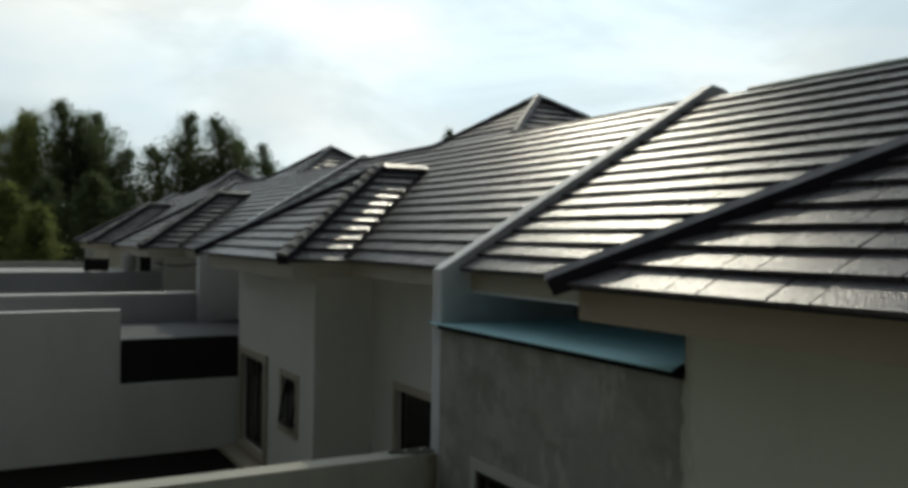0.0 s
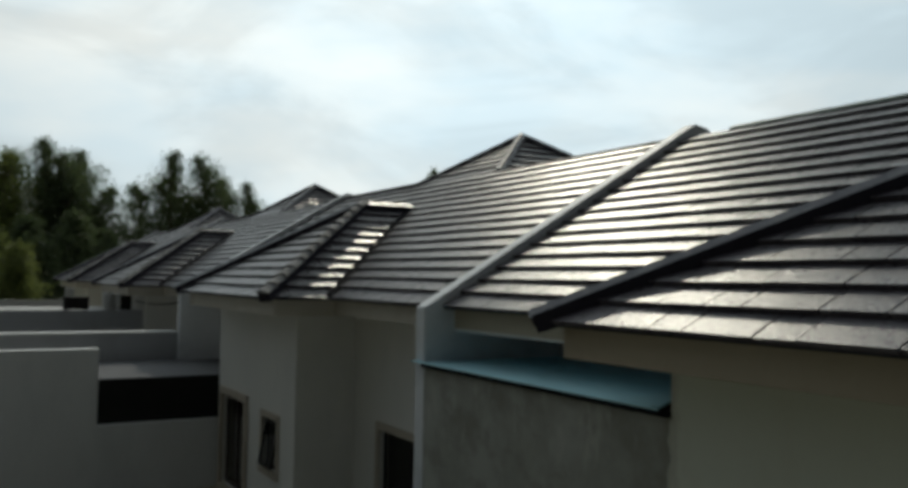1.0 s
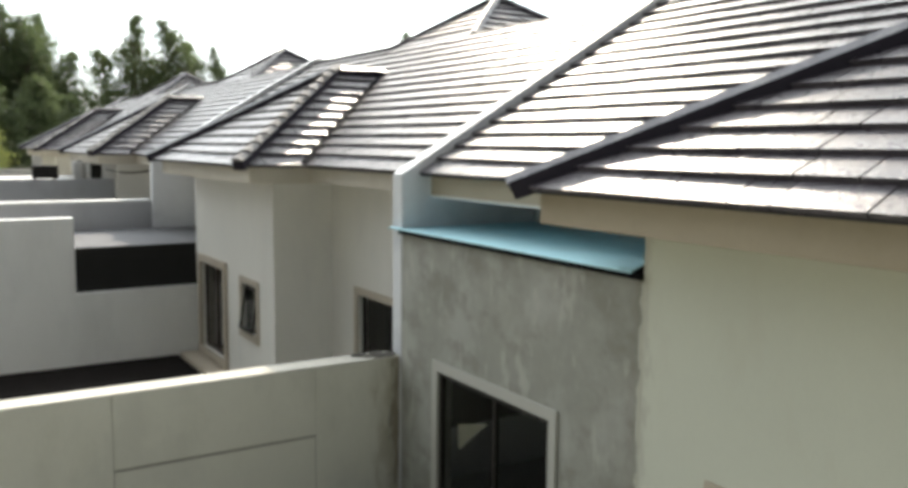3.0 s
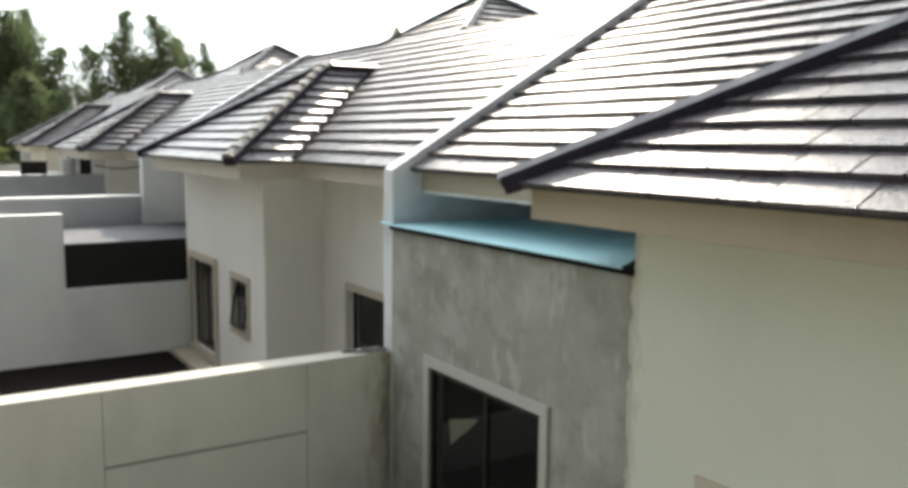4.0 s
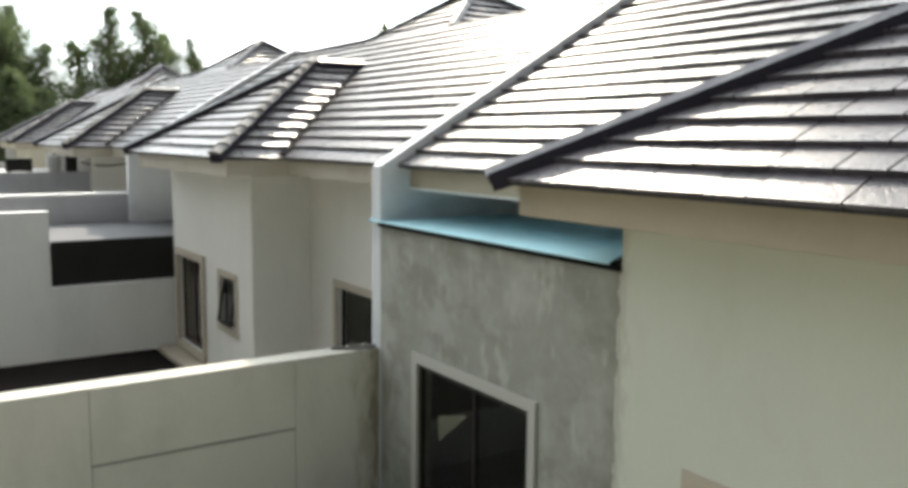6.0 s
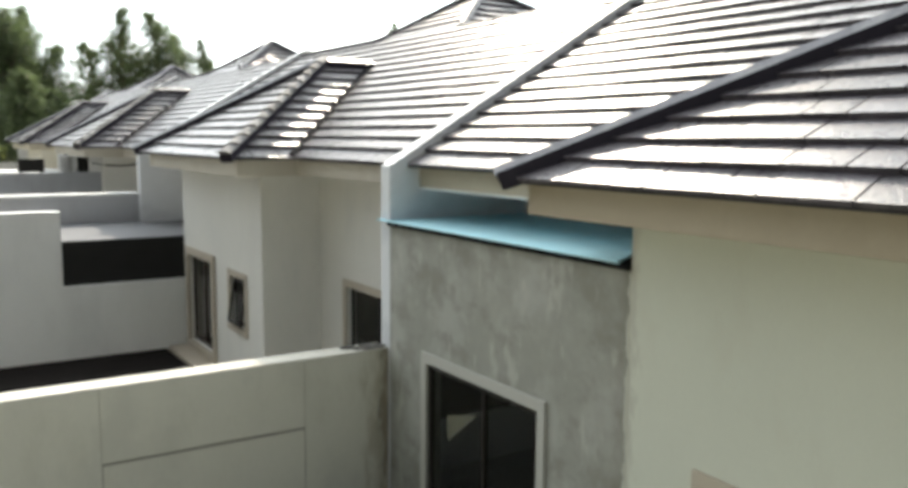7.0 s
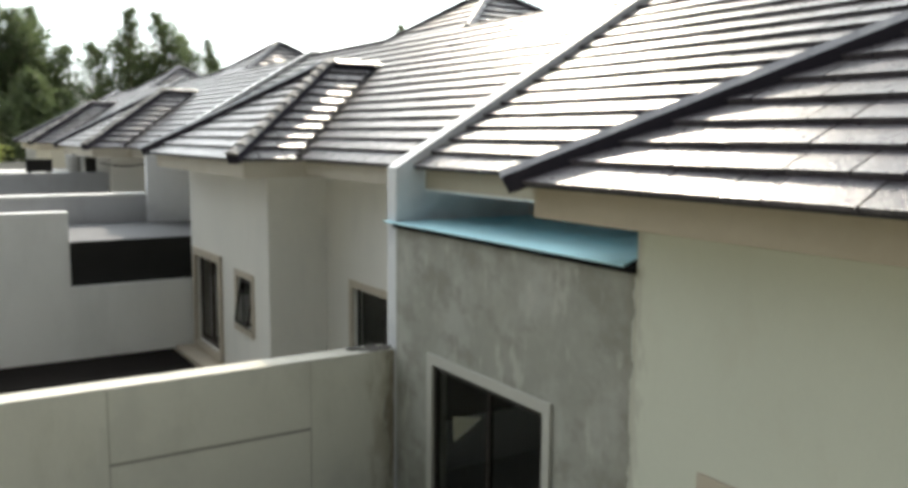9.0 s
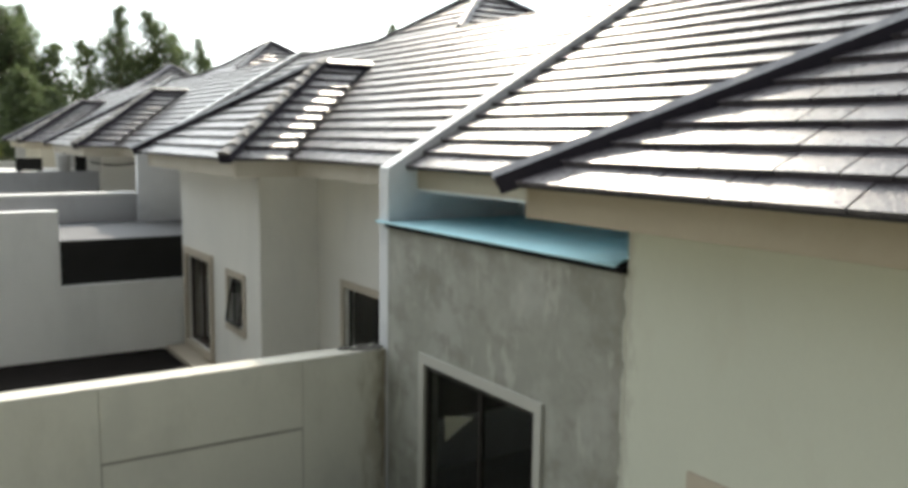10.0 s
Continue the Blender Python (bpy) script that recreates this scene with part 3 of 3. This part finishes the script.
house(0, "white house with dark glossy tile roof and hipped bay", (10.7, 18.6), 300)
house(1, "white house with grey tile roof farther along the terrace", (0, 0), 0)
house(2, "white house with grey tile roof at the terrace's end", (0, 0), 0)

# ---- grey infill with the blue slab, beside the cream bay ----
bm = pierced(FX, FX + 0.2, 5.75, 10.466, 0, 4.0, [(7.085, 9.43, 0.35, 2.28)])
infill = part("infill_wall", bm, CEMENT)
tagged(infill, "bare grey cement wall with trowel stains closing the recess", "wall", kind="structure")
win = thing("casement", "dark framed window with pale surround in the cement wall", "window")
window(win, "window", FX, 7.085, 9.43, 0.35, 2.28, PALE, band=0.14, mullion=(8.17,), bar=0.07, deep=0.012)
# added dark panels that paint the room's shade over its side walls
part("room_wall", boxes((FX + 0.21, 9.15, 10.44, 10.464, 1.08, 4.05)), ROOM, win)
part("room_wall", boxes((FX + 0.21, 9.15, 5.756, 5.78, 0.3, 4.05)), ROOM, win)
# beige piece behind the pane, painted in for a bright reflection in the glass
LIGHT_PATCH = material("dull_beige_light_patch", (0.27, 0.255, 0.19), 0.7, 0.1, 3, 30, 0.1, spec=0.2)
ring = [(9.03, 1.68), (9.00, 1.34), (8.80, 1.50), (8.345, 1.865)]
part("film", prism(bmesh.new(), [(FX + 0.048, y, z) for y, z in ring], [(FX + 0.052, y, z) for y, z in ring]), LIGHT_PATCH, win, "flat beige piece imitating a patch of reflected light in the pane")
outline = [(9.15, 6.20), (6.12, 6.20), (FX - 0.085, 5.84), (FX - 0.085, 10.72), (FX - 0.003, 10.72), (FX - 0.003, 10.464), (9.15, 10.464)]
slab = part("ledge", prism(bmesh.new(), [(x, y, 4.060) for x, y in outline], [(x, y, 4.078) for x, y in outline]), BLUE)
# black strip that paints the shaded underside and end gap of the ledge
part("drip_edge", boxes((FX - 0.06, 6.7, 5.756, 10.460, 4.004, 4.059)), GUTTER, slab, "near-black strip painting the shade and dark edge under the ledge")
# three added pieces that bounce light on the ledge's back and hide the dark void
part("upstand", boxes((7.95, 8.10, 5.756, 10.460, 4.079, 4.62)), COOL, slab, "white reflector added at the back of the ledge")
part("soffit", boxes((6.14, 7.94, 5.96, 10.460, 4.500, 4.526)), COOL, slab, "white reflector board added over the back of the ledge")
part("cheek", boxes((RX + 0.205, 7.94, 5.756, 5.95, 4.079, 4.526)), CREAM, slab, "cream reflector added at the ledge's end")
tagged(slab, "flat roof ledge painted with blue waterproofing over the cement wall", "ledge", kind="structure")

# ---- garden walls ----
def garden_wall(label, pieces, mat=GARDEN, backing=None, coping=None, end_mat=None):
    w = thing("garden_wall", label, "wall", "garden walls", "structure")
    for r in pieces:
        part("panel", boxes(r, bevel=0.008), end_mat if end_mat and r is pieces[0] else mat, w)
    # added strip, widened and white, that draws the sunlit line along the wall's top
    if coping:
        x1, ya, yb, z = coping
        part("coping", boxes((-9.0, x1, ya, yb, z, z + 0.05), bevel=0.01), COOL, w, "wide white strip added to draw the sunlit top of the wall")
    if backing:
        part("joint", boxes(backing), JOINT, w)
    return w


Y0, Y1, ZW = 10.52, 10.90, 2.246
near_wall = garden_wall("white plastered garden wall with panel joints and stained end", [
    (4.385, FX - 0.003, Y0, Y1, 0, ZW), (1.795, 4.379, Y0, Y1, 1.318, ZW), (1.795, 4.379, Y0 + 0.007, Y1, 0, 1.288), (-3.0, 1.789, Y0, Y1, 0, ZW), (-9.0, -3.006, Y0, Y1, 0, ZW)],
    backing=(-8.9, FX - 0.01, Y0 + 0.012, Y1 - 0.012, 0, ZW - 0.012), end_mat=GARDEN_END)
part("wall_top", boxes((-8.99, FX - 0.004, Y0 + 0.004, Y1 - 0.004, ZW + 0.001, ZW + 0.010), bevel=0.004), WALL_TOP, near_wall, "dirty rain-stained top of the wall")
garden_wall("tall white garden wall stepping down beside the bay", [
    (-9.0, 2.95, 21.21, 21.40, 0, 3.436), (2.95, FX + 0.1, 21.211, 21.399, 0, 1.73)], COOL, coping=(2.955, 21.20, 21.52, 3.436))
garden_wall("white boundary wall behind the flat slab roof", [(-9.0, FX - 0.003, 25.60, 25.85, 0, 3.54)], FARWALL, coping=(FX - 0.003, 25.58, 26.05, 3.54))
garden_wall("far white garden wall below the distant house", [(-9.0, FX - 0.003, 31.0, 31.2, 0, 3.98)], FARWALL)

roof_slab = part("service_roof", boxes((2.9, RX, 21.42, 25.58, 2.62, 2.77), bevel=0.01), DULL)
tagged(roof_slab, "flat grey concrete slab roof over a dark service yard", "roof", kind="structure")
# added black sheet: paints the shade of the open gap below the slab
part("screen", boxes((2.88, RX - 0.01, 21.402, 21.416, 0, 2.752)), DARK, roof_slab, "black sheet standing in for the deep shade under the slab")
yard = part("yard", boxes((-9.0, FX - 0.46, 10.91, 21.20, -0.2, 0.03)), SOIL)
tagged(yard, "yard of black wet soil between two garden walls", "ground", kind="structure")


# ---- trees ----
def tree(x, y, high, wide, seed, low=0.2, full=1.0, leaves=13000, label="tall slender green tree behind the terrace", size=0.115, leaf=LEAF):
    """Trunk, limbs that rise from it, and leaves gathered in clumps round their ends."""
    rng = random.Random(seed)
    t = thing("tree", label, "tree", "trees behind the terrace", at=(x, y, 0))

    def stick(bm, a, b, r0, r1, n=6):
        a, b = Vector(a), Vector(b)
        way = (b - a).normalized()
        s = way.orthogonal().normalized()
        q = way.cross(s)
        prism(bm, [a + (s * math.cos(k * math.tau / n) + q * math.sin(k * math.tau / n)) * r0 for k in range(n)],
              [b + (s * math.cos(k * math.tau / n) + q * math.sin(k * math.tau / n)) * r1 for k in range(n)])

    bm, at, r = bmesh.new(), Vector((x, y, 0)), high * 0.013
    spine = [at]
    for i in range(6):
        nxt = Vector((x + rng.uniform(-0.25, 0.25) * (i + 1) / 3, y + rng.uniform(-0.3, 0.3), high * (i + 1) / 6.3))
        stick(bm, spine[-1], nxt, r * (1 - i / 7), r * (1 - (i + 1) / 7))
        spine.append(nxt)
    clumps = [(spine[-1] + Vector((0, 0, high * 0.02)), 0.16), (spine[-1] + Vector((0.05, 0, -0.2)), 0.26)]
    count = int((30 + high * 3.6) * full)
    for i in range(count):
        f = low + (1 - low) * ((i + rng.random()) / count) ** 0.9
        k = min(5, int(f * 6))
        foot = spine[k].lerp(spine[k + 1], f * 6 - k)
        g = (f - low) / (1 - low)
        reach = wide * (0.08 + 0.92 * min(1.0, 0.45 + 2.2 * g) * (1 - g) ** 0.72) * rng.choice((0.45, 0.7, 0.85, 1.0, 1.2))
        a = rng.uniform(0, math.tau)
        end = foot + Vector((math.cos(a) * reach, math.sin(a) * reach, reach * rng.uniform(0.35, 0.95)))
        stick(bm, foot, end, r * 0.32, r * 0.08, 4)
        plump = 0.20 + 0.20 * reach
        clumps += [(end, plump * rng.uniform(0.7, 1.2)), (foot.lerp(end, 0.62), plump * rng.uniform(0.8, 1.3)),
                   (end + Vector((rng.uniform(-0.3, 0.3), 0, plump * rng.uniform(0.6, 1.3))), plump * rng.uniform(0.35, 0.7))]
        if rng.random() < 0.6:
            clumps.append((foot.lerp(end, 0.3) + Vector((0, 0, 0.2)), plump * rng.uniform(0.7, 1.1)))
    part("trunk", bm, BARK, t)
    verts, faces = [], []
    each, mean = max(6, int(leaves * full * wide / 3.6) // len(clumps)), sum(c[1] for c in clumps) / len(clumps)
    for c, rad in clumps:
        for _ in range(int(each * rng.uniform(0.6, 1.4) * min(2.5, (rad / mean) ** 2))):
            d = Vector((rng.gauss(0, 0.85), rng.gauss(0, 0.85), rng.gauss(0, 0.7))) * rad
            n = Vector((rng.gauss(0, 1), rng.gauss(0, 1), rng.gauss(0, 1))).normalized()
            u = n.orthogonal().normalized()
            u.rotate(Matrix.Rotation(rng.uniform(0, math.tau), 3, n))
            w = n.cross(u)
            s, p, k = size * rng.uniform(0.5, 1.3), c + d, len(verts)
            verts += [tuple(p - u * s), tuple(p + w * s * 0.42 + n * s * 0.12), tuple(p + u * s), tuple(p - w * s * 0.42 + n * s * 0.12)]
            faces.append((k, k + 1, k + 2, k + 3))
    me = bpy.data.meshes.new("crown")
    me.from_pydata(verts, [], faces)
    me.materials.append(leaf)
    ob = new("crown", me)
    ob.parent = t
    ob.location = -t.location


# x, y, height, reach of the limbs, lowest limb, fullness
TREES = [(7.3, 73, 14.9, 2.2, 0.25, 1.6), (2.8, 72, 14.6, 2.0, 0.2, 1.4), (6.1, 75, 16.3, 2.0, 0.30, 1.4), (8.6, 75, 15.5, 2.3, 0.22, 1.6), (10.2, 73, 12.4, 1.9, 0.15, 1.3), (3.9, 77, 15.4, 2.4, 0.2, 1.4), (1.4, 76, 13.4, 2.6, 0.15, 1.3), (-1.6, 76, 14.2, 2.6, 0.15, 1.3),
         (13.0, 75, 13.0, 1.8, 0.4, 0.9), (15.8, 75, 16.2, 1.9, 0.35, 1.3), (18.3, 75, 15.9, 2.0, 0.35, 1.4), (20.2, 76, 14.2, 1.8, 0.35, 1.3), (22.6, 76, 13.9, 1.15, 0.5, 0.85), (24.2, 80, 12.4, 1.5, 0.4, 0.9),
         (40.7, 75, 16.6, 0.9, 0.5, 1.2)]
for i, (x, y, high, wide, low, full) in enumerate(TREES):
    tree(x, y, high, wide * 1.45, 40 + i, low, full, leaf=FRESH if x in (1.4, 2.8) else LEAF)
for i, (x, y, high, wide) in enumerate([(1.5, 64, 8.6, 2.6), (4.4, 66, 9.2, 2.6), (7.4, 68, 9.8, 2.8), (9.9, 69, 8.6, 2.2), (-1.6, 62, 8.4, 2.6), (3.4, 60, 6.9, 2.0), (14.2, 70, 7.4, 2.0)]):
    tree(x, y, high, wide, 80 + i, 0.08, 1.3, 16000, "low bushy green tree behind the terrace", 0.125, FRESH if i in (0, 4, 5) else LEAF)


# ---- things on the far flat roof ----
far_roof = part("service_roof", boxes((-1.0, FX - 0.003, 31.21, 35.5, 3.80, 3.95), bevel=0.01), SLAB)
tagged(far_roof, "far flat concrete roof behind a garden wall", "roof", kind="structure")
garden_wall("distant pale wall below the trees", [(-9.0, 4.4, 40.0, 40.2, 0, 4.05)], WHITE)


def condenser(x0, x1, y0, y1, z0, z1):
    t = thing("air_conditioner", "dark air conditioner unit standing on the flat roof", "air conditioner", at=((x0 + x1) / 2, (y0 + y1) / 2, z0))
    part("casing", boxes((x0, x1, y0, y1, z0 + 0.04, z1), bevel=0.012), DARK, t)
    for a in (x0 + 0.06, x1 - 0.14):
        part("foot", boxes((a, a + 0.08, y0 + 0.03, y1 - 0.03, z0, z0 + 0.04)), FRAME, t)
    n = 7
    for i in range(n):
        z = z0 + 0.09 + (z1 - z0 - 0.15) * i / (n - 1)
        part("slat", boxes((x0 + 0.05, x1 - 0.05, y0 - 0.012, y0 - 0.001, z - 0.01, z + 0.01)), FRAME, t)


def tank(x, y, z, r, high):
    t = thing("water_tank", "grey ribbed water tank standing on the flat roof", "tank", at=(x, y, z))
    rings, n = [], 20
    for k, (f, q) in enumerate(((0, 1.0), (0.3, 1.0), (0.34, 0.96), (0.38, 1.0), (0.66, 1.0), (0.70, 0.96), (0.74, 1.0), (0.9, 0.97), (1.0, 0.6))):
        rings.append([Vector((x + r * q * math.cos(i * math.tau / n), y + r * q * math.sin(i * math.tau / n), z + high * f)) for i in range(n)])
    bm = bmesh.new()
    loops = [[bm.verts.new(p) for p in ring] for ring in rings]
    for a, b in zip(loops, loops[1:]):
        for i in range(n):
            bm.faces.new((a[i], a[(i + 1) % n], b[(i + 1) % n], b[i]))
    bm.faces.new(loops[0][::-1])
    bm.faces.new(loops[-1])
    part("body", bm, SLAB, t)
    part("lid", boxes((x - r * 0.3, x + r * 0.3, y - r * 0.3, y + r * 0.3, z + high, z + high + 0.04), bevel=0.015), DARK, t)


condenser(3.20, 3.98, 31.5, 31.85, 3.95, 4.42)
tank(4.68, 31.7, 3.95, 0.19, 0.60)
condenser(5.02, 5.36, 31.5, 31.8, 3.95, 4.50)


def cable(points, thick, label):
    cu = bpy.data.curves.new("cable", "CURVE")
    cu.dimensions, cu.bevel_depth, cu.bevel_resolution = "3D", thick, 2
    sp = cu.splines.new("POLY")
    sp.points.add(len(points) - 1)
    for p, q in zip(sp.points, points):
        p.co = (*q, 1)
    cu.materials.append(FRAME)
    tagged(new("cable", cu), label, "cable")


cable([(5.36 + 1.25 * i / 12, 31.0 - 1.2 * i / 12 - 0.1, 4.30 - 0.10 * math.sin(math.pi * i / 12) ** 1.0) for i in range(13)], 0.022, "dark cable sagging along the far wall")

# ---- plaster edge and stains where the walls meet ----
def ragged(x, y, z0, z1, reach, seed, name, mat, parent, label, flip=1):
    """A thin smear of plaster on a front, straight on one side and ragged on the other."""
    rng = random.Random(seed)
    steps = int((z1 - z0) / 0.022)
    low, high, w = [], [], 0.03
    for i in range(steps + 1):
        w = min(reach, max(0.006, w + rng.gauss(0, reach * 0.28)))
        low.append((y, z0 + (z1 - z0) * i / steps))
        high.append((y + flip * w, z0 + (z1 - z0) * i / steps + rng.uniform(-0.01, 0.01)))
    bm = bmesh.new()
    for i in range(steps):
        ring = [low[i], high[i], high[i + 1], low[i + 1]]
        prism(bm, [(x, a, b) for a, b in ring], [(x - 0.002 - 0.001 * (i % 2), a, b) for a, b in ring])
    bmesh.ops.remove_doubles(bm, verts=bm.verts, dist=1e-5)
    return part(name, bm, mat, parent, label)


ragged(FX, 5.749, 0.0, 3.98, 0.045, 3, "plaster_smear", CREAM, infill, "cream plaster smeared over the cement's edge")


# ---- broken and stained end of the garden wall ----
CRUMB = material("grey_mortar_crumbs", (0.075, 0.07, 0.063), 0.95, 0.3, 6, 30, 0.5)
rng = random.Random(11)
for i in range(16):
    bm = bmesh.new()
    bmesh.ops.create_icosphere(bm, subdivisions=2, radius=rng.uniform(0.03, 0.08))
    at = Vector((FX - 0.06 - 0.46 * rng.random() ** 1.4, Y0 + 0.05 + 0.26 * rng.random(), ZW + 0.012))
    for v in bm.verts:
        v.co = Vector((v.co.x * 1.4, v.co.y, v.co.z * 0.55)) * (1 + 0.35 * noise.noise(v.co * 22 + at)) + at
    part("rubble", bm, CRUMB, near_wall, "crumbs of broken mortar")
